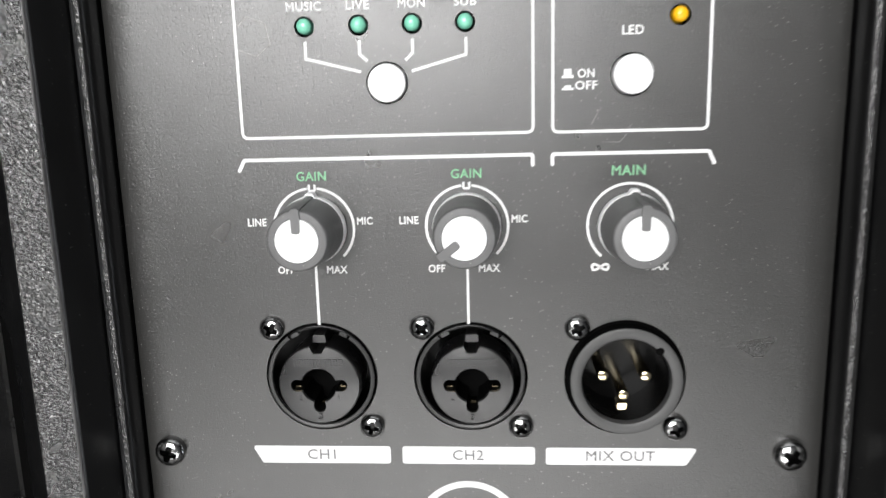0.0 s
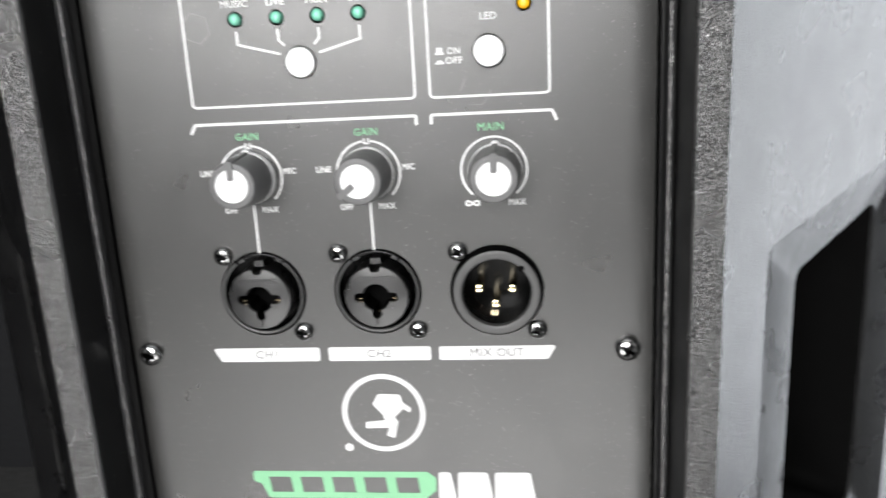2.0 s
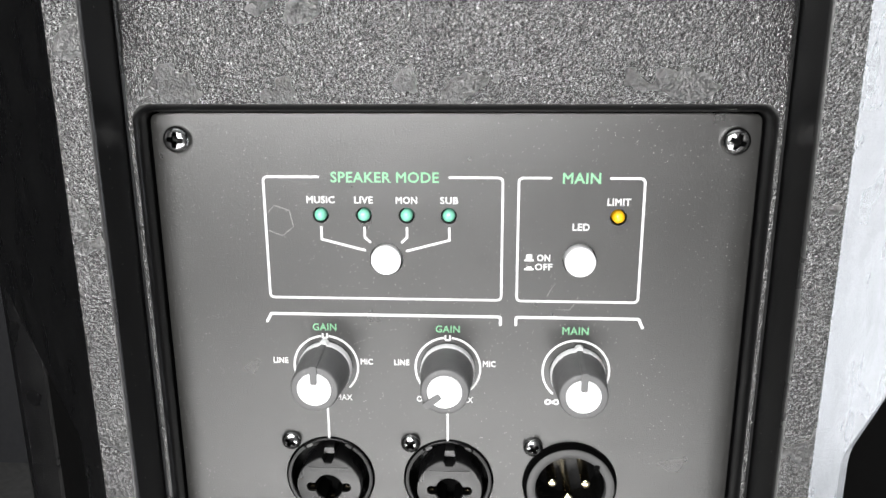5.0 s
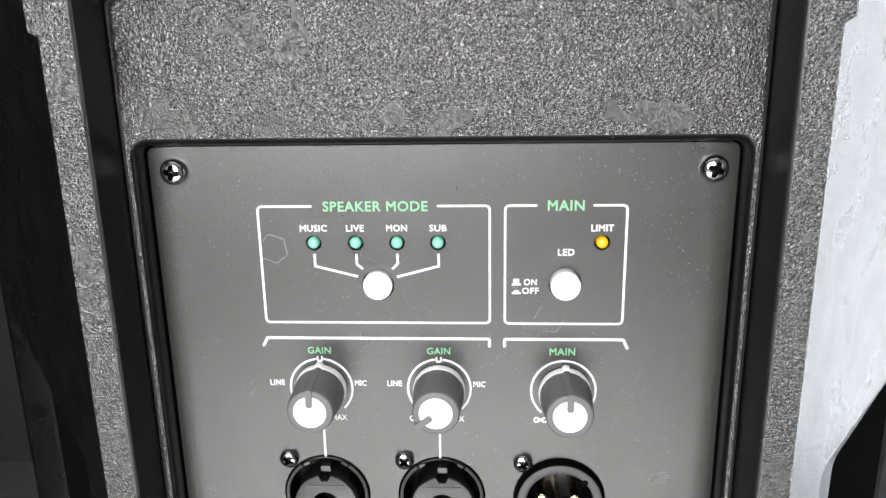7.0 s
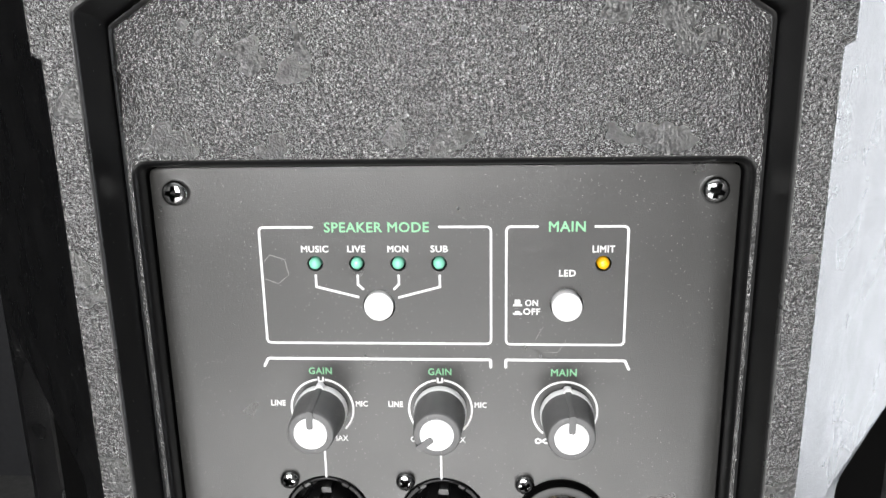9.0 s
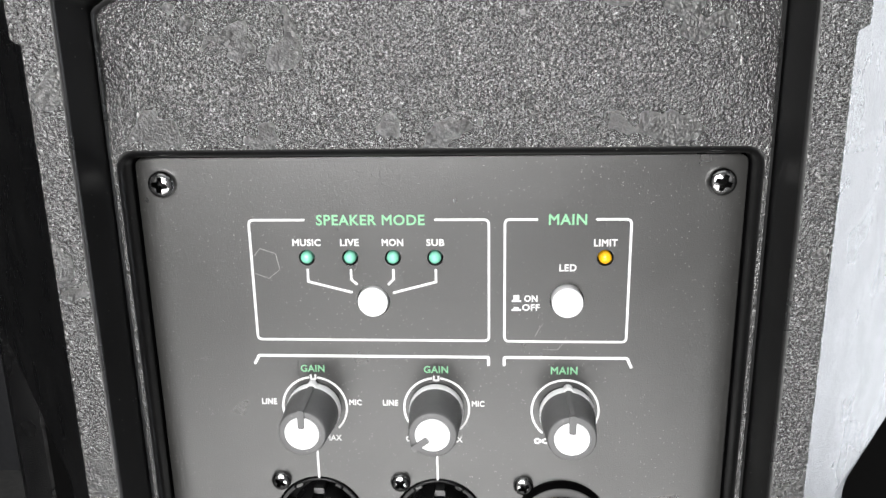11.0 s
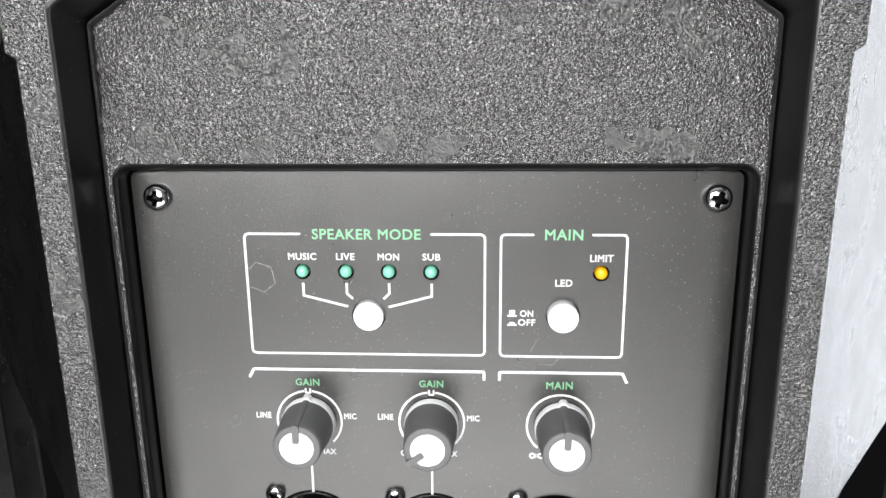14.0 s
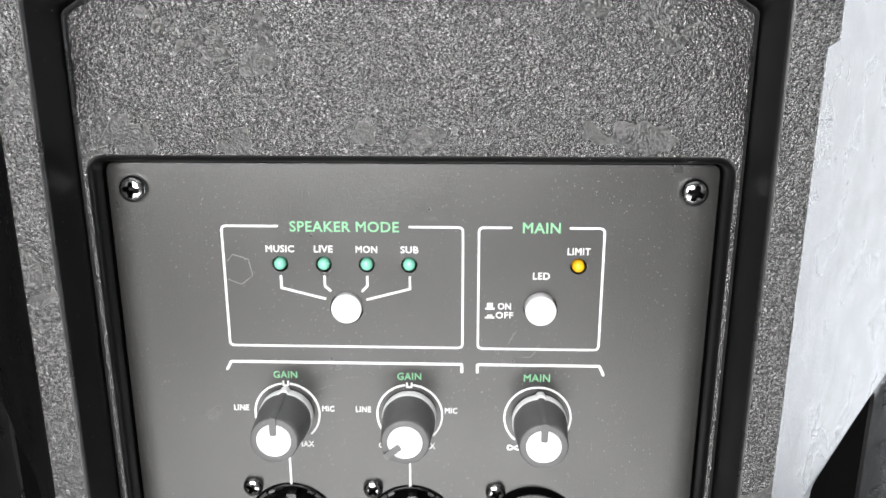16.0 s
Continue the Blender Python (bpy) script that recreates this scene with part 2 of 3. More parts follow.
# ---- the room ----
# added surround; its wall tones control how much light bounces back
def room():
    W, S, N, B, H, T = 2.0, -1.5, 2.2, -1.0, 1.9, 0.12

    def rect(x0, x1, z0, z1):
        return [(x0, z0), (x1, z0), (x1, z1), (x0, z1)]

    def wall(name, outer, holes, place, mat):
        bm = slab(outer, holes, 0, T)
        bmesh.ops.transform(bm, matrix=place, verts=bm.verts)
        bmesh.ops.recalc_face_normals(bm, faces=bm.faces)
        me = bpy.data.meshes.new(name)
        bm.to_mesh(me)
        bm.free()
        me.materials.append(mat)
        return tagged(new(name, me), label="plain wall of the room added round the loudspeaker", category="wall", kind="structure")

    turned = Matrix(((0, 1, 0, 0), (1, 0, 0, 0), (0, 0, 1, 0), (0, 0, 0, 1)))
    wall("wall_north", rect(-W - T, W + T, B, H), [], pose(0, N, 0), M_DARKWALL)
    wall("wall_south", rect(-W - T, W + T, B, H), [rect(-0.85, 0.6, -0.95, -0.25), rect(-0.75, 0.15, 0.45, 1.15)], pose(0, S - T, 0), M_WALL)
    wall("wall_east", rect(S, N, B, H), [rect(-0.3, 1.5, -0.9, 1.6)], pose(W, 0, 0) @ turned, M_DARKWALL)
    # light-absorbing screen on the left, shaped as a wall
    wall("wall_west", rect(S, N, B, H), [], pose(-W - T, 0, 0) @ turned, M_BLACKWALL)

    def block(name, x0, x1, y0, y1, z0, z1, mat, label, category):
        bm = bmesh.new()
        bmesh.ops.create_cube(bm, size=1.0, matrix=Matrix.Translation(((x0 + x1) / 2, (y0 + y1) / 2, (z0 + z1) / 2)) @ Matrix.Diagonal((x1 - x0, y1 - y0, z1 - z0, 1)))
        me = bpy.data.meshes.new(name)
        bm.to_mesh(me)
        bm.free()
        me.materials.append(mat)
        tagged(new(name, me), label=label, category=category, kind="structure")

    block("floor", -W - T, W + T, S - T, N + T, B - 0.1, B, M_FLOOR, "dark carpeted floor of the room", "floor")
    block("ceiling", -W - T, W + T, S - T, N + T, H, H + 0.1, M_CEILING, "plain white ceiling added to bounce light down", "ceiling")
    block("plinth", -0.26, 0.25, 0.0, 0.42, B, 0.0, M_DARKWALL, "plain dark plinth under the loudspeaker", "plinth")


room()

# ---- the loudspeaker ----
XC = -2.5 * MM
speaker = new("loudspeaker")
speaker.location = (XC, 0.14, 0.0)
PLACE[speaker.name] = Vector(speaker.location)
tagged(speaker, label="black textured plastic powered loudspeaker, its rear control panel towards the camera", category="loudspeaker")


def octagon(w, top, bottom, run=35.0, rise=22.0, r=2.5):
    """The outline of the recess: upright sides and slanting corners, in millimetres from the speaker's middle."""
    pts = [(w, bottom + rise), (w, top - rise), (w - run, top), (-w + run, top), (-w, top - rise), (-w, bottom + rise), (-w + run, bottom), (w - run, bottom)]
    return [(XC + x * MM, z * MM) for x, z in rounded(pts, r, 4)]


def shell():
    # smooth black inner wall of the recess
    walls = [(79.3, 498.0, 168.0, 4.0), (79.5, 498.3, 167.7, -5.0), (81.6, 500.6, 165.0, -16.0)]
    bm = loft([[(x, y * MM, z) for x, z in octagon(w, t, b)] for w, t, b, y in walls])
    part("recess_wall", bm, M_SMOOTH, speaker, "smooth black inner wall of the rear recess")

    # textured rear frame with a chamfered inner edge and a stepped outer edge
    inner = [octagon(w, t, b) for w, t, b in ((81.6, 500.6, 165.0), (82.4, 501.4, 164.2))]
    half = [(89.6, 60), (89.6, 468.0), (91.9, 469.4), (92.4, 590)]
    outer = [(XC + x * MM, z * MM) for x, z in half] + [(XC - x * MM, z * MM) for x, z in half[::-1]]
    bm = slab(outer, [inner[1]], -17.9 * MM, None)
    for v in bm.verts:
        off = abs(v.co.x - XC) / MM
        if v.co.z > 0.165 and v.co.z < 0.502 and off < 83.0:
            v.co.y = -16.9 * MM
    loft([[(x, -17.9 * MM, z) for x, z in outer], [(x, -17.5 * MM, z) for x, z in [(XC + (x - XC) * 1.004, z) for x, z in outer]], [(XC + (x - XC) * 1.02, -8 * MM, z) for x, z in outer]], bm)
    bmesh.ops.remove_doubles(bm, verts=bm.verts, dist=1e-6)
    frame_ob = part("rear_frame", bm, M_TEXTURED, speaker, "grainy black plastic rear frame", smooth=25)
    turns = [octagon(81.6 + u, 500.6 + u, 165.0 - u) for u in (0.0, 0.1, 0.35, 0.8)]
    bm = loft([[(x, y * MM, z) for x, z in loop] for loop, y in zip(turns, (-16.0, -16.45, -16.75, -16.9))])
    part("frame_lip", bm, M_LIP, frame_ob, "smooth rounded inner edge of the frame", smooth=70)

    # textured plate that holds the control panel
    def mouth(w, top, bottom, r):
        return [(XC + x * MM, z * MM) for x, z in rounded([(w, bottom), (w, top), (-w, top), (-w, bottom)], r, 6)]
    mouths = [(mouth(77.75, 443.0, 196.6, 4.6), -5.2), (mouth(77.3, 442.3, 197.2, 4.2), -5.0), (mouth(76.85, 441.5, 197.8, 3.8), -4.0), (mouth(76.6, 441.0, 198.4, 3.4), -2.6), (mouth(76.5, 440.9, 198.6, 3.2), 2.5)]
    rim = [octagon(w, t, b) for w, t, b in ((79.28, 497.8, 168.2), (78.75, 497.2, 168.8))]
    # the plate rolls off towards its rim above the panel
    inset = octagon(78.75 - 9.0, 497.2 - 9.0, 168.8 + 9.0)
    edge, flat = [], []
    for k, p in enumerate(rim[1]):
        q, a, b = rim[1][k - 1], inset[k - 1], inset[k]
        steps = max(1, math.ceil(math.hypot(p[0] - q[0], p[1] - q[1]) / (4 * MM)))
        for j in range(steps):
            f = (j + 1) / steps
            e = (q[0] + (p[0] - q[0]) * f, q[1] + (p[1] - q[1]) * f)
            i = (a[0] + (b[0] - a[0]) * f, a[1] + (b[1] - a[1]) * f)
            u = min(max((e[1] / MM - 443.0) / 16.0, 0.02), 1.0)
            edge.append(e)
            flat.append((e[0] + (i[0] - e[0]) * u, e[1] + (i[1] - e[1]) * u, u))
    bm = slab([(x, z) for x, z, u in flat], [mouths[0][0]], -5.2 * MM, None)
    rows = []
    for g in (0.0, 0.25, 0.5, 0.75, 1.0):
        rows.append([(x + (ex - x) * g, (-5.2 + 1.3 * u * g * g) * MM, z + (ez - z) * g) for (x, z, u), (ex, ez) in zip(flat, edge)])
    loft(rows, bm)
    loft([[(x, y * MM, z) for x, z in loop] for loop, y in ((rim[0], -5.5), (rim[0], 1.5))], bm)
    bmesh.ops.remove_doubles(bm, verts=bm.verts, dist=1e-6)
    plate = part("rear_plate", bm, M_TEXTURED, speaker, "grainy black plastic plate round the control panel", smooth=25)
    bm = loft([[(x, y * MM, z) for x, z in loop] for loop, y in ((rim[1], -3.6), (rim[1], -5.0), (rim[0], -5.5))])
    part("plate_rim", bm, M_LIP, plate, "smooth raised rim of the plate", smooth=70)
    bm = loft([[(x, y * MM, z) for x, z in loop] for loop, y in mouths])
    part("opening_edge", bm, M_SMOOTH, speaker, "smooth black rounded edge of the panel opening", smooth=60)

    # slanting sides with the recessed carrying handles
    ang = radians(41)
    for sign in (1, -1):
        def spot(s, z, d=0.0):
            x = 89.9 + s * math.sin(ang) - d * math.cos(ang)
            return (XC + sign * x * MM, (-17.3 + s * math.cos(ang) + d * math.sin(ang)) * MM, z * MM)
        lip = rounded([(24, 348.5), (138, 366), (138, 196), (24, 214)], 4, 5)
        brow = rounded([(61, 332), (128, 344), (128, 222), (61, 236)], 6, 5)
        back = rounded([(70, 326), (116, 334), (116, 232), (70, 244)], 14, 5)
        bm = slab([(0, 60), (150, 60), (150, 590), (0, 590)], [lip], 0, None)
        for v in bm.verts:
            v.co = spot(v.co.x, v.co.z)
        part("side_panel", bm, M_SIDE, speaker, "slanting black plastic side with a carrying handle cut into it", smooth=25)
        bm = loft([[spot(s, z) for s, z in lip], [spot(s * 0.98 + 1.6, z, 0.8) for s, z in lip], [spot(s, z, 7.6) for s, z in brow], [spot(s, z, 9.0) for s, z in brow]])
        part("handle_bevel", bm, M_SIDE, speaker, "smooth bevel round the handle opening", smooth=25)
        # hollow coloured near black, so its shade is in the colour
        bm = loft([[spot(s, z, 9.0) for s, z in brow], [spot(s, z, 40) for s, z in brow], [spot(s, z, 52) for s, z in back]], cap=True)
        part("handle_pocket", bm, M_HOLLOW_SHADE, speaker, "deep hollow of the carrying handle, its shade painted black", smooth=40)

    # the box behind
    plan = [(89.9, -8), (188.3, 95.9), (193, 310), (-193, 310), (-188.3, 95.9), (-89.9, -8)]
    for name, z0, z1 in (("top_cap", 588, 606), ("bottom_cap", 0, 62)):
        bm = loft([[(XC + x * MM, y * MM, z * MM) for x, y in plan] for z in (z0, z1)], cap=True)
        bm.faces.new([v for v in bm.verts][:6])
        part(name, bm, M_TEXTURED, speaker, smooth=25)
    rear = [(188.3, 95.9), (193, 310), (-193, 310), (-188.3, 95.9)]
    bm = loft([[(XC + x * MM, y * MM, z * MM) for x, y in rear] for z in (58, 592)], closed=False)
    part("enclosure", bm, M_TEXTURED, speaker, smooth=25)


shell()

# ---- the control panel ----
JACKS = ((-36.2, 338.9), (-2.9, 338.9), (30.7, 338.6))
KNOBS = ((-36.0, 372.6, 0.0), (-3.0, 372.7, -128.0), (31.5, 372.2, 1.0))
LEDS = ((-35.6, 414.6), (-24.4, 414.6), (-13.4, 414.6), (-2.6, 414.6), (40.1, 414.6))
BUTTONS = ((-18.9, 402.8, 1.2), (30.85, 403.2, 2.4))


def panel():
    def sheet(d):
        return [(XC + x * MM, z * MM) for x, z in rounded([(75.9 - d, 199), (75.9 - d, 440.3), (d - 75.9, 440.3), (d - 75.9, 199)], 2.6, 6)]
    outline = sheet(0.0)
    holes = [circle(r * MM, 64, x * MM, z * MM) for (x, z), r in zip(JACKS, (12.6, 12.6, 13.1))]
    holes += [circle(4.35 * MM, 40, x * MM, z * MM) for x, z, h in BUTTONS] + [circle(2.1 * MM, 28, x * MM, (z - 0.1) * MM) for x, z in LEDS]
    # the pressed sheet rolls off along its upright edges
    bm = slab(sheet(8.0), holes, 0, 1.6 * MM)
    loft([[(x, 0.9 * (1 - d / 8.0) ** 3 * MM, z) for x, z in sheet(d)] for d in (8.0, 6.5, 5.0, 3.5, 2.0, 1.0, 0.0)] + [[(x, 3.0 * MM, z) for x, z in outline]], bm)
    ob = part("control_panel", bm, M_PANEL, speaker, "satin black metal control panel with white and green print", smooth=25)
    # added black sheet that gives the holes their dark depth
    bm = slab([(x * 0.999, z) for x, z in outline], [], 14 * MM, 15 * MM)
    part("hole_shade_backing", bm, M_HOLLOW_SHADE, ob, "added black sheet for the shade behind the panel's holes", smooth=0)
    return ob


control = panel()


def printed(points, width, mat=M_PRINT, name="printed_line", closed=False, corner=0.0, caps=True):
    pts = [(x * MM, z * MM) for x, z in points]
    if corner:
        pts = rounded(pts, corner * MM, 6, closed)
    return part(name, stroke(pts, width * MM, closed=closed, caps=caps), mat, control, smooth=0)


def word(text, x, z, width, height, mat=M_PRINT, bold=0.018, y=0.0):
    return part("printed_word", word_mesh(text, width * MM, height * MM, bold), mat, control, at=(x * MM, y, z * MM), smooth=0)


def patch(points, mat=M_PRINT, name="printed_mark", corner=0.0, y0=-0.00009, holes=()):
    pts = [(x * MM, z * MM) for x, z in points]
    if corner:
        pts = rounded(pts, corner * MM, 4)
    return part(name, slab(pts, [[(x * MM, z * MM) for x, z in h] for h in holes], y0, 0.0002), mat, control, smooth=0)


def arc(cx, cz, r, a0, a1, n=40):
    """Points of an arc; angles in degrees clockwise from straight up."""
    return [(cx + r * math.sin(radians(a0 + (a1 - a0) * k / n)), cz + r * math.cos(radians(a0 + (a1 - a0) * k / n))) for k in range(n + 1)]


def prints():
    # frames of the two upper fields, open at the top for their titles
    printed([(-35.9, 424.4), (-50.1, 424.4), (-50.1, 392.1), (11.0, 392.1), (11.0, 424.4), (-2.4, 424.4)], 0.6, corner=1.3)
    printed([(23.0, 424.4), (15.0, 424.4), (15.0, 392.0), (46.2, 392.0), (46.2, 424.4), (37.8, 424.4)], 0.6, corner=1.3)
    word("SPEAKER MODE", -18.9, 424.35, 27.6, 2.75, M_GREEN)
    word("MAIN", 30.6, 424.4, 9.4, 2.75, M_GREEN)
    for text, x, w in (("MUSIC", -35.5, 7.3), ("LIVE", -24.4, 4.8), ("MON", -13.4, 5.5), ("SUB", -2.5, 4.6)):
        word(text, x, 418.5, w, 1.85, bold=0.024)
    word("LIMIT", 40.1, 418.4, 5.8, 1.85, bold=0.024)
    word("LED", 30.9, 411.9, 4.3, 1.85, bold=0.024)
    word("ON", 21.7, 403.7, 3.4, 1.8, bold=0.024)
    word("OFF", 21.75, 401.3, 4.5, 1.8, bold=0.024)
    patch([(16.8, 402.8), (19.2, 402.8), (19.2, 403.3), (18.75, 403.3), (18.75, 404.6), (17.25, 404.6), (17.25, 403.3), (16.8, 403.3)])
    patch([(16.8, 400.4), (19.2, 400.4), (19.2, 400.85), (18.75, 400.85), (18.6, 401.4), (17.4, 401.4), (17.25, 400.85), (16.8, 400.85)])
    # lines from the lamps to the mode button
    for pts in ([(-35.6, 411.5), (-35.6, 408.1), (-24.2, 405.2)], [(-24.35, 411.5), (-24.35, 408.7), (-22.8, 407.3)],
                [(-13.4, 411.5), (-13.4, 408.8), (-14.9, 407.3)], [(-2.5, 411.5), (-2.5, 408.1), (-13.7, 405.1)]):
        printed(pts, 0.6, caps=False)
    # brackets over the knobs
    printed([(-51.4, 385.3), (-50.2, 387.5), (10.9, 387.5), (10.9, 385.4)], 0.75, corner=0.5)
    printed([(14.95, 385.4), (14.95, 387.5), (46.7, 387.5), (47.8, 385.1)], 0.75, corner=0.5)
    # scales round the knobs
    for k, (x, z, turn) in enumerate(KNOBS):
        if k < 2:
            word("GAIN", x, 383.85, 6.4, 2.0, M_GREEN)
            printed(arc(x, z, 8.7, -135, -7), 0.55, caps=False)
            printed(arc(x, z, 8.7, 7, 135), 0.55, caps=False)
            printed([(x - 0.62, 382.1), (x - 0.62, 380.75), (x + 0.62, 380.75), (x + 0.62, 382.1)], 0.5, corner=0.25, caps=False)
            word("LINE", x - 12.4, 374.1, 4.1, 1.7, bold=0.024)
            word("MIC", x + 11.1, 374.1, 3.35, 1.7, bold=0.024)
            word("OFF", x - 6.7, 363.5, 3.6, 1.7, bold=0.024)
            word("MAX", x + 4.6, 363.5, 4.55, 1.7, bold=0.024)
            printed([(x - 0.1, 364.8), (x - 0.1, 351.0)], 0.55, caps=False)
        else:
            word("MAIN", 30.6, 383.9, 6.9, 2.1, M_GREEN)
            printed(arc(31.1, 372.4, 8.8, -137, 137), 0.55)
            printed([(25.05 + 1.5 * math.sin(a) * (1.15 + 0.0 * a), 363.45 + 0.62 * math.sin(2 * a)) for a in [2 * math.pi * s / 40 for s in range(40)]], 0.5, closed=True)
            word("MAX", x + 5.6, 363.5, 4.55, 1.7, bold=0.024)
    # white name fields under the sockets
    patch([(-53.3, 322.3), (-21.4, 322.3), (-21.4, 318.1), (-51.0, 318.1)], corner=0.7)
    patch([(-18.7, 322.3), (11.2, 322.3), (11.2, 318.1), (-18.7, 318.1)], corner=0.7)
    patch([(13.6, 322.2), (46.9, 322.2), (44.5, 318.1), (13.6, 318.1)], corner=0.7)
    for text, x, w in (("CH1", -37.3, 6.4), ("CH2", -3.8, 6.9), ("MIX OUT", 30.1, 15.1)):
        word(text, x, 320.3, w, 2.4, M_GREY, bold=0.0, y=-0.00007)
    # round emblem with a plain shape in it, and the dot beside it
    part("printed_ring", slab([(-3.9 * MM + x, 301.5 * MM + z) for x, z in circle(12.4 * MM, 72)], [[(-3.9 * MM + x, 301.5 * MM + z) for x, z in circle(10.9 * MM, 72)]], -0.00009, 0.0002), M_PRINT, control, smooth=0)
    patch([(-5.2, 307.6), (1.3, 307.4), (2.4, 303.4), (-0.6, 300.2), (-3.4, 300.0), (-7.0, 304.4)], corner=0.7)
    patch([(-9.4, 298.6), (-9.6, 296.6), (-2.4, 296.8), (-2.2, 299.4)], corner=0.5, y0=-0.00008)
    patch([(-4.4, 300.6), (-1.2, 300.8), (0.3, 298.8), (-1.0, 293.4), (-3.4, 294.2), (-2.2, 297.6)], corner=0.5, y0=-0.0001)
    patch([(0.6, 303.8), (4.0, 301.6), (4.4, 303.0), (1.6, 305.2)], corner=0.4, y0=-0.00008)
    patch(circle(1.25, 24, -15.0, 290.4))
    # lower name band: a green band with dark bars, then three white blocks
    bars = [[(-40.4 + 9.8 * k, 275.2), (-33.6 + 9.8 * k, 275.2), (-34.2 + 9.8 * k, 280.4), (-41.0 + 9.8 * k, 280.4)] for k in range(5)]
    patch([(-45.9, 282.3), (8.0, 282.3), (10.6, 280.3), (10.4, 276.0), (7.0, 273.2), (-41.5, 273.2), (-43.4, 278.0), (-45.9, 279.0)], M_GREEN, corner=1.2, holes=bars)
    for x0, x1 in ((11.2, 15.6), (17.0, 26.6), (28.0, 39.2)):
        patch([(x0, 273.2), (x1 + 0.9, 273.2), (x1 - 0.6, 282.2), (x0 + 0.2, 282.2)], corner=0.9)
    word("1300W 12\" POWERED LOUDSPEAKER", -3.0, 270.5, 72.0, 2.8, bold=0.03)
    # scratches
    for pts in ([(-49.4, 415.0), (-47.7, 416.9), (-43.7, 415.6)], [(-43.7, 415.4), (-42.9, 411.3), (-43.6, 410.7)], [(-43.3, 411.0), (-45.9, 408.9), (-49.5, 410.3)],
                [(24.9, 396.8), (23.9, 395.4), (22.9, 393.4)], [(25.2, 389.8), (28.7, 389.7)], [(28.7, 389.7), (30.0, 391.3), (30.9, 393.2)]):
        part("scratch", stroke([(x * MM, z * MM) for x, z in pts], 0.15 * MM, y0=-0.00004), M_SCRATCH, control, smooth=0)


prints()


# ---- screws ----
def screw_mesh(name, R, H):
    """A domed screw head with a cross recess; its foot is at y = 0 and it faces -y."""
    def dome(r):
        return -H * (0.42 + 0.58 * math.sqrt(max(0.0, 1 - (r / R) ** 2)))
    L, w = 0.58 * R, 0.17 * R
    cross = [(w, L), (-w, L), (-w * 1.3, w * 1.3), (-L, w), (-L, -w), (-w * 1.3, -w * 1.3), (-w, -L), (w, -L), (w * 1.3, -w * 1.3), (L, -w), (L, w), (w * 1.3, w * 1.3)]
    cross = rounded(cross, 0.07 * R, 3)
    fine = []
    for k, (x, z) in enumerate(cross):
        x1, z1 = cross[(k + 1) % len(cross)]
        steps = max(1, round(math.hypot(x1 - x, z1 - z) / (0.12 * R)))
        fine += [(x + (x1 - x) * q / steps, z + (z1 - z) * q / steps) for q in range(steps)]
    loops = [[(x * 0.97, dome(math.hypot(x, z)) + 0.06 * H, z * 0.97) for x, z in fine]]
    pit = loft([loops[0], [(x * 0.72, -0.12 * H, z * 0.72) for x, z in fine]], cap=True)
    for f in (0.0, 0.12, 0.4, 0.7, 1.0):
        loop = []
        for x, z in fine:
            r = math.hypot(x, z)
            g = r + (0.93 * R - r) * f
            loop.append((x / r * g, dome(g), z / r * g))
        loops.append(loop)
    loops.append([(x / math.hypot(x, z) * R, -0.42 * H, z / math.hypot(x, z) * R) for x, z in fine])
    loops.append([(x / math.hypot(x, z) * R, 0.0, z / math.hypot(x, z) * R) for x, z in fine])
    bm = loft(loops)
    bmesh.ops.remove_doubles(bm, verts=bm.verts, dist=1e-6)
    bmesh.ops.recalc_face_normals(bm, faces=bm.faces)
    me = bpy.data.meshes.new(name)
    bm.to_mesh(me)
    bm.free()
    me.materials.append(M_SCREW)
    me.polygons.foreach_set("use_smooth", [True] * len(me.polygons))
    me.set_sharp_from_angle(angle=radians(40))
    bmesh.ops.recalc_face_normals(pit, faces=pit.faces)
    hollow = bpy.data.meshes.new("cross_recess")
    pit.to_mesh(hollow)
    pit.free()
    # black lining instead of nickel, painting the shade in the cross
    hollow.materials.append(M_SHELL)
    return me, hollow


def screw(name, meshes, label, at, turn):
    head = linked(name, meshes[0], speaker, label, at, turn)
    pit = linked("cross_recess", meshes[1], None, "cross-shaped recess, its shade painted black")
    pit.parent = head


BIG, SMALL = screw_mesh("panel_screw", 3.5 * MM, 2.9 * MM), screw_mesh("socket_screw", 2.75 * MM, 2.2 * MM)
for x, z, turn in ((-71.2, 433.9, 0.12), (67.0, 433.8, 0.35), (-72.4, 321.2, 0.3), (66.4, 321.2, 0.55), (-72.2, 206, 0.2), (67, 206, 0.7)):
    screw("panel_screw", BIG, "domed dark nickel cross-head screw of the panel", (x * MM, 0.0, z * MM), turn)
for k, (x, z) in enumerate(JACKS):
    screw("socket_screw", SMALL, "small dark nickel cross-head screw of a socket", ((x - 10.4) * MM, 0.0, (z + 11.6) * MM), 0.5 + 0.3 * k)
    screw("socket_screw", SMALL, "small dark nickel cross-head screw of a socket", ((x + 11.0) * MM, 0.0, (z - 11.4) * MM), 0.2 + 0.5 * k)


# ---- lamps and push buttons ----
def led(x, z, mat, label):
    bm = lathe([(1.62 * MM, 6 * MM), (1.62 * MM, 0.3 * MM), (1.58 * MM, -0.25 * MM), (1.4 * MM, -0.75 * MM), (1.0 * MM, -1.12 * MM), (0.5 * MM, -1.3 * MM), (0, -1.35 * MM)], 28)
    part("indicator_led", bm, mat, speaker, label, (x * MM, 0, z * MM), 60)


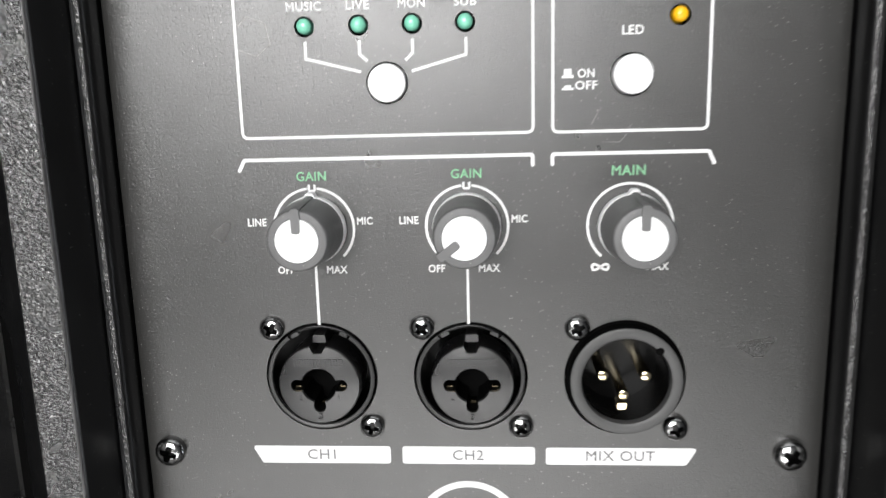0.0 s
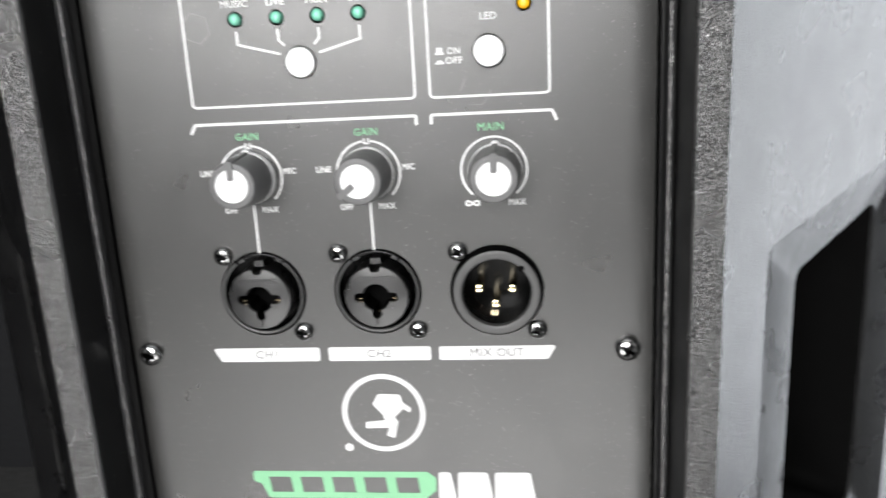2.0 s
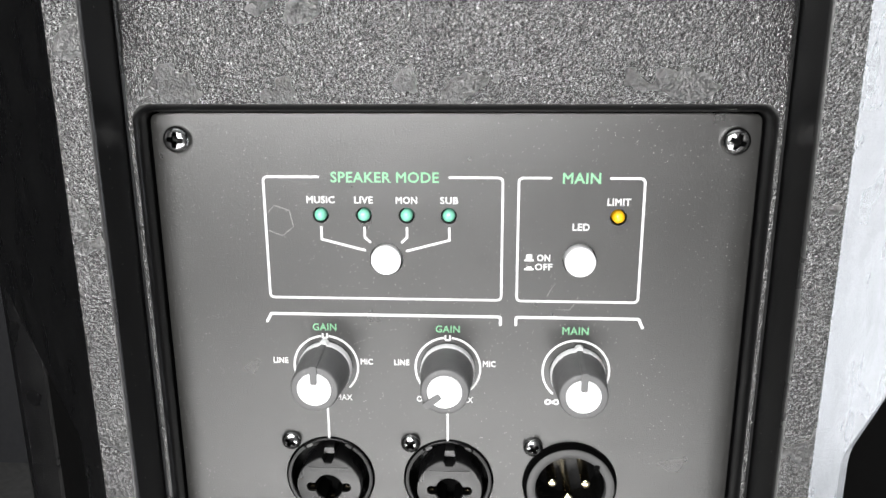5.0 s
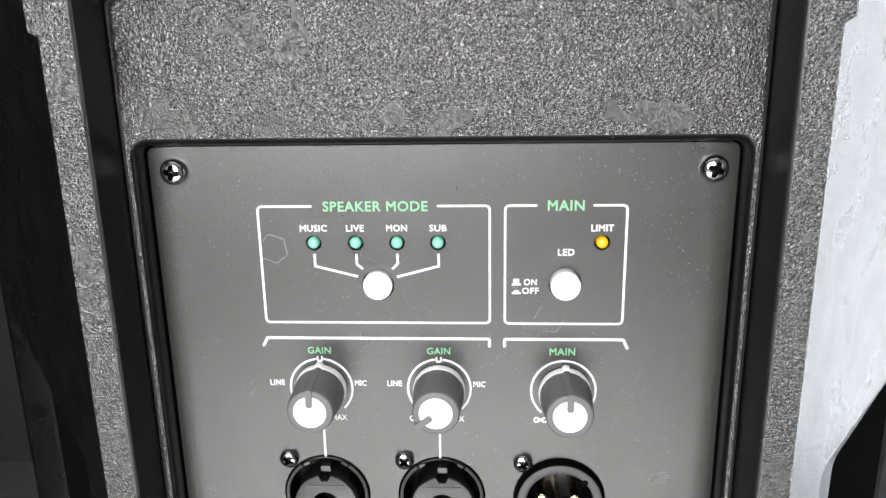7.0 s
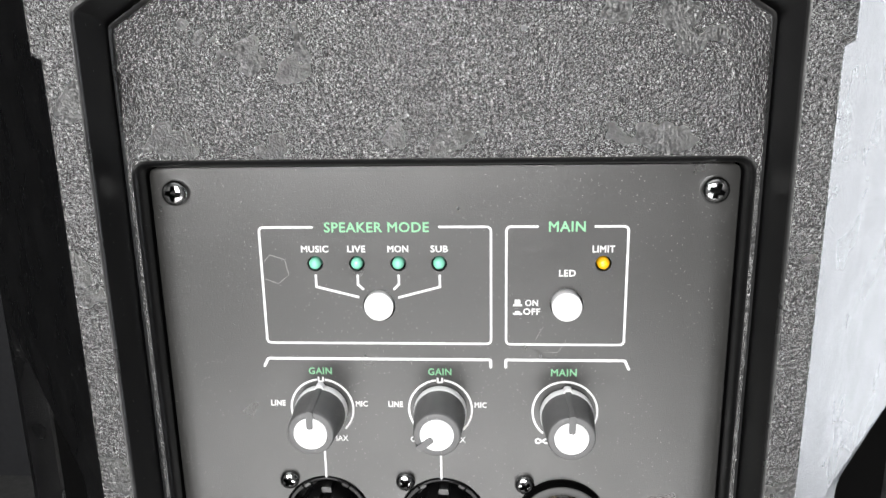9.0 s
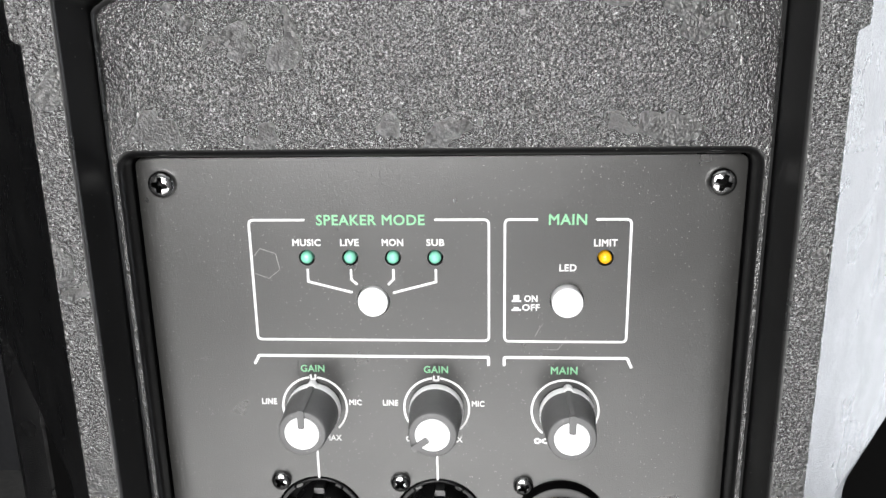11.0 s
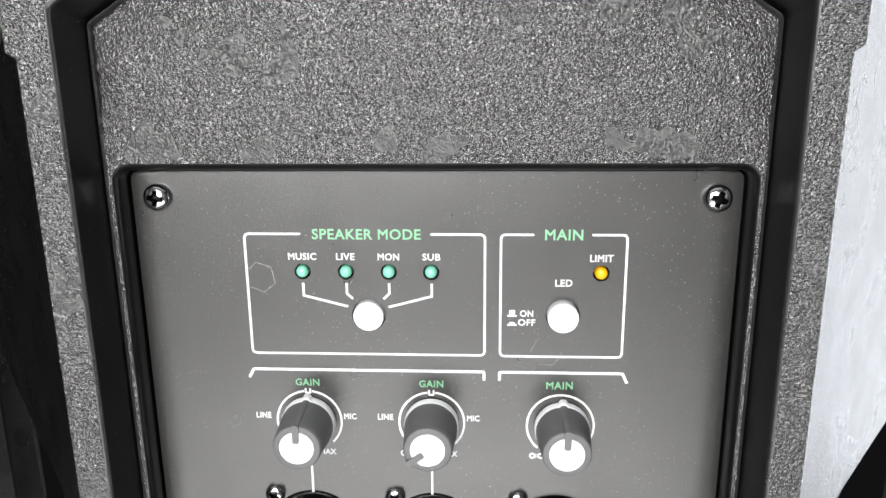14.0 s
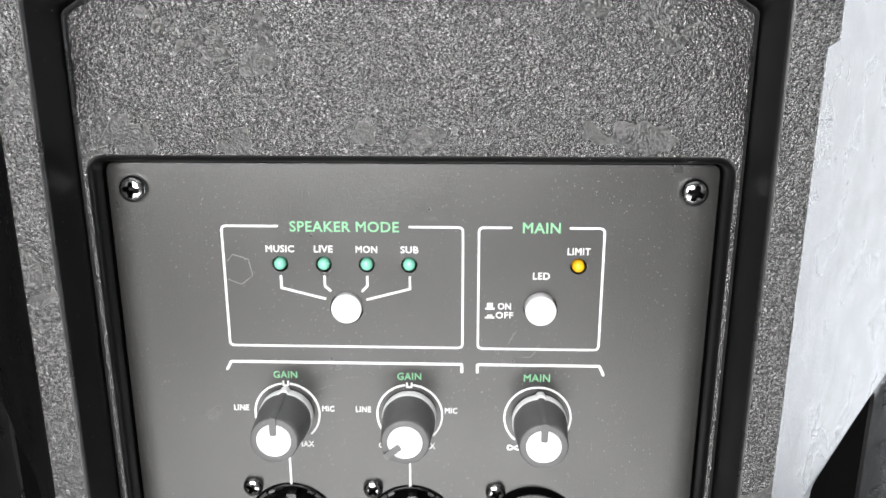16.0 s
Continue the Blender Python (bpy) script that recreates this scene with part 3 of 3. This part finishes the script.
for x, z in LEDS[:4]:
    led(x, z, M_LED_GREEN, "unlit green domed indicator lamp")
led(*LEDS[4], M_LED_AMBER, "amber domed indicator lamp")


def button(x, z, h):
    R = 3.95 * MM
    h = h * MM
    bm = lathe([(R, 8 * MM), (R, -h + 0.5 * MM), (R * 0.985, -h + 0.2 * MM), (R * 0.94, -h + 0.03 * MM), (R * 0.88, -h), (0, -h)], 48)
    part("push_button", bm, M_CAP, speaker, "round white plastic push button", (x * MM, 0, z * MM), 40)


for b in BUTTONS:
    button(*b)


# ---- knobs ----
def knob(x, z, turn, name):
    at = (x * MM, 0, z * MM)
    prof = [(0, 0.2), (5.8, 0.2), (5.8, -1.0), (6.7, -2.6), (7.0, -3.0), (7.02, -3.6), (6.9, -6.0), (6.5, -10.0), (6.28, -13.4), (6.15, -14.4), (5.9, -14.85), (5.5, -15.0), (4.5, -15.0), (4.45, -14.7), (0, -14.7)]
    body = part(name, lathe([(r * MM, y * MM) for r, y in prof], 56), M_KNOB, speaker, "grey rubber knob with a white cap and raised pointer", at, 40)
    a = radians(turn)

    def spun(bm):
        bmesh.ops.rotate(bm, verts=bm.verts, cent=(0, 0, 0), matrix=Matrix.Rotation(a, 3, "Y"))
        return bm
    # white skirt at the foot with a nib under the pointer
    ring = [(6.85 * MM * math.sin(g), 6.85 * MM * math.cos(g)) for g in [0.17 + (2 * math.pi - 0.34) * k / 60 for k in range(61)]]
    nib = [(-0.95 * MM, 7.3 * MM), (-0.5 * MM, 7.65 * MM), (0.5 * MM, 7.65 * MM), (0.95 * MM, 7.3 * MM)]
    outline = ring + nib
    bm = loft([[(px * f, y * MM, pz * f) for px, pz in outline] for f, y in ((0.97, -3.05), (1.03, -2.98), (1.05, -2.75), (1.055, -0.6))], cap=True)
    part("skirt", spun(bm), M_CAP, body, "thin white skirt", at, 40)
    part("cap", lathe([(4.42 * MM, -14.5 * MM), (4.42 * MM, -14.95 * MM), (4.3 * MM, -15.1 * MM), (2.2 * MM, -15.2 * MM), (0, -15.22 * MM)], 48), M_CAP, body, "white plastic cap", at, 40)
    # raised pointer over the top and down the flank
    top = rounded([(-0.85 * MM, 1.5 * MM), (0.85 * MM, 1.5 * MM), (0.9 * MM, 6.45 * MM), (-0.9 * MM, 6.45 * MM)], 0.6 * MM, 4)
    bm = slab(top, [], -15.45 * MM, -13.6 * MM)
    rows = []
    for y, r in ((-15.05, 6.1), (-14.4, 6.6), (-10, 6.9), (-5, 7.3), (-1.6, 7.65)):
        rows.append([(sx * MM, y * MM, rz * MM) for sx, rz in ((-1.0, r - 1.6), (-0.85, r - 0.2), (-0.4, r), (0.4, r), (0.85, r - 0.2), (1.0, r - 1.6))])
    loft(rows, bm, cap=True)
    part("pointer", spun(bm), M_KNOB, body, "raised grey pointer", at, 40)


knob(*KNOBS[0], "gain_knob")
knob(*KNOBS[1], "gain_knob")
knob(*KNOBS[2], "level_knob")


# ---- sockets ----
def combo_socket(x, z):
    at = (x * MM, 0, z * MM)
    prof = [(12.3, 2.0), (12.2, 0.0), (12.0, -0.2), (11.7, -0.3), (11.35, -0.2), (11.15, 0.4), (11.0, 12.0), (0, 12.0)]
    low = ((x + 0.5) * MM, -3.9 * MM, z * MM)
    body = part("combo_socket", lathe([(r * MM, y * MM) for r, y in prof], 72), M_SHELL, speaker, "round black combined jack and three-pin socket", at, 40)
    # faceplate with the clover-shaped opening and a keyway at the top
    clover = []
    for k in range(96):
        g = 2 * math.pi * k / 96
        c, s = math.cos(g), math.sin(g)
        r = 3.75
        for ang in (0, math.pi, -math.pi / 2):
            px, pz, q = 4.75 * math.cos(ang) , 4.75 * math.sin(ang), 1.35
            bq = c * px + s * pz
            disc = bq * bq - (px * px + pz * pz - q * q)
            if disc > 0 and bq > 0:
                r = max(r, bq + math.sqrt(disc))
        clover.append((r * c * MM, r * s * MM))
    edge_r = []
    for k in range(96):
        g = 2 * math.pi * k / 96
        notch = abs(math.atan2(math.cos(g), math.sin(g))) < 0.17
        edge_r.append(7.3 / max(math.sin(g), 0.1) if notch else 8.9)
    rows = []
    for f, sink in ((0.0, 0.7), (0.0, 0.25), (0.04, 0.0), (0.3, 0.0), (0.6, 0.0), (0.95, 0.0), (1.0, 0.25), (1.0, 9.0)):
        row = []
        for k, (cx, cz) in enumerate(clover):
            g = 2 * math.pi * k / 96
            c = math.hypot(cx, cz) / MM
            r = c + (edge_r[k] - c) * f
            row.append((r * MM * math.cos(g), (-1.75 + 0.75 * (r / 8.9) ** 2 + sink) * MM, r * MM * math.sin(g)))
        rows.append(row)
    face = loft(rows)
    part("faceplate", face, M_INSERT, body, "satin black faceplate with a clover-shaped opening", low, 30)
    # bore walls take the shade colour instead of the faceplate's plastic
    bore = [[(cx, (-1.6 + sink) * MM, cz) for cx, cz in clover] for sink in (0.6, 9.0)]
    part("bore", loft(bore, cap=True), M_HOLLOW_SHADE, body, "clover-shaped bore, its shade painted black", low, 40)
    part("latch", slab(rounded([(-1.5 * MM, 8.9 * MM), (1.5 * MM, 8.9 * MM), (1.25 * MM, 10.6 * MM), (-1.25 * MM, 10.6 * MM)], 0.2 * MM, 2), [], 1.2 * MM, 8 * MM), M_INSERT, body, "release latch", low, 30)
    for g in (-0.5, 0.5):
        bm = slab(rounded([(-1.0 * MM, 10.9 * MM), (1.0 * MM, 10.9 * MM), (0.8 * MM, 11.7 * MM), (-0.8 * MM, 11.7 * MM)], 0.15 * MM, 2), [], -0.55 * MM, 2 * MM)
        bmesh.ops.rotate(bm, verts=bm.verts, cent=(0, 0, 0), matrix=Matrix.Rotation(g, 3, "Y"))
        part("rim_lug", bm, M_INSERT, body, "", at, 30)
    for px, pz, y0 in ((-4.9, -0.85, 0.9), (4.9, -0.85, 0.9), (0, -5.4, 3.4)):
        bm = slab(rounded([(-0.62 * MM, -0.2 * MM), (0.62 * MM, -0.2 * MM), (0.62 * MM, 0.2 * MM), (-0.62 * MM, 0.2 * MM)], 0.12 * MM, 2), [], (y0 - 0.6) * MM, (y0 + 0.4) * MM)
        part("contact", bm, M_CONTACT, body, "gold-plated contact", (low[0] + px * MM, low[1], low[2] + pz * MM), 40)
    # pale lip round the mouth, open at the top where the latch sits
    gap = radians(36)
    edge = [[(r * MM * math.sin(g), r * MM * math.cos(g)) for g in [gap + (2 * math.pi - 2 * gap) * k / 60 for k in range(61)]] for r in (11.15, 11.6, 11.95)]
    bm = loft([[(px, y * MM, pz) for px, pz in ring] for ring, y in ((edge[0], 0.3), (edge[0], -0.75), (edge[1], -0.95), (edge[2], -0.7), (edge[2], 0.3))], closed=False)
    part("lip", bm, M_RING, body, "thin pale lip", at, 40)
    # raised marks: a row of plain bars and the three contact numbers
    for k in range(9):
        bm = slab([(-0.42 * MM, -0.85 * MM), (0.42 * MM, -0.85 * MM), (0.42 * MM, 0.85 * MM), (-0.42 * MM, 0.85 * MM)], [[(-0.2 * MM, -0.6 * MM), (0.2 * MM, -0.6 * MM), (0.2 * MM, 0.6 * MM), (-0.2 * MM, 0.6 * MM)]], -0.16 * MM, 0.4 * MM)
        px = -5.0 + 1.25 * k
        lift = -1.75 + 0.75 * ((px * px + 26.0) / 8.9 ** 2)
        part("raised_mark", bm, M_INSERT, body, "", (low[0] + px * MM, low[1] + lift * MM, low[2] + 5.1 * MM), 0)
    for text, px, pz in (("1", 4.2, -2.7), ("2", -4.2, -2.7), ("3", 0, -7.2)):
        part("raised_number", word_mesh(text, 0.9 * MM if text != "1" else 0.35 * MM, 1.3 * MM, 0.0, 0.0002), M_INSERT, body, "", (low[0] + px * MM, low[1] - 1.5 * MM, low[2] + pz * MM), 0)


combo_socket(*JACKS[0])
combo_socket(*JACKS[1])


def output_socket(x, z):
    at = (x * MM, 0, z * MM)
    prof = [(12.0, -2.3), (11.9, -2.55), (11.6, -2.65), (9.9, -2.65), (9.65, -2.5), (9.55, -2.2), (9.45, 12.0), (0, 12.0)]
    body = part("output_socket", lathe([(r * MM, y * MM) for r, y in prof], 72), M_RING, speaker, "three-pin male output socket with a wide grey ring", at, 40)
    # added collar fills the gap round the ring with painted shade
    part("gap_shade_collar", lathe([(r * MM, y * MM) for r, y in ((12.0, -2.3), (12.12, -2.1), (12.2, 0.4), (13.4, 1.7), (13.4, 3.0))], 72), M_HOLLOW_SHADE, body, "added collar, black for the shaded gap behind the ring", at, 40)
    part("socket_well", lathe([(r * MM, y * MM) for r, y in ((9.42, -0.9), (9.35, 0.0), (9.3, 11.6), (0, 11.6))], 64), M_WELL, body, "black well", at, 40)
    for px, pz in ((-4.8, 0.8), (4.4, 0.7), (-0.3, -3.6)):
        bm = lathe([(1.2 * MM, 11.8 * MM), (1.2 * MM, -0.6 * MM), (1.05 * MM, -1.0 * MM), (0.8 * MM, -1.1 * MM), (0, -1.15 * MM)], 24)
        part("pin", bm, M_GOLD, body, "pale gold contact pin", (at[0] + px * MM, 0, at[2] + pz * MM), 40)
    bm = slab(rounded([(-0.95 * MM, -0.7 * MM), (0.95 * MM, -0.7 * MM), (0.95 * MM, 0.7 * MM), (-0.95 * MM, 0.7 * MM)], 0.2 * MM, 3), [], -0.9 * MM, 3 * MM)
    part("latch_tab", bm, M_GOLD, body, "small bright metal tab", (at[0] - 0.7 * MM, 0, at[2] - 6.2 * MM), 40)
    # flat black disc for the shade in the keyway hole
    bm = slab(circle(0.85 * MM, 20), [], -2.67 * MM, -1.0 * MM)
    part("keyway", bm, M_HOLLOW_SHADE, body, "small keyway drawn as a flat shade-black disc", (at[0] + 6.9 * MM, 0, at[2] + 6.9 * MM), 30)


output_socket(*JACKS[2])
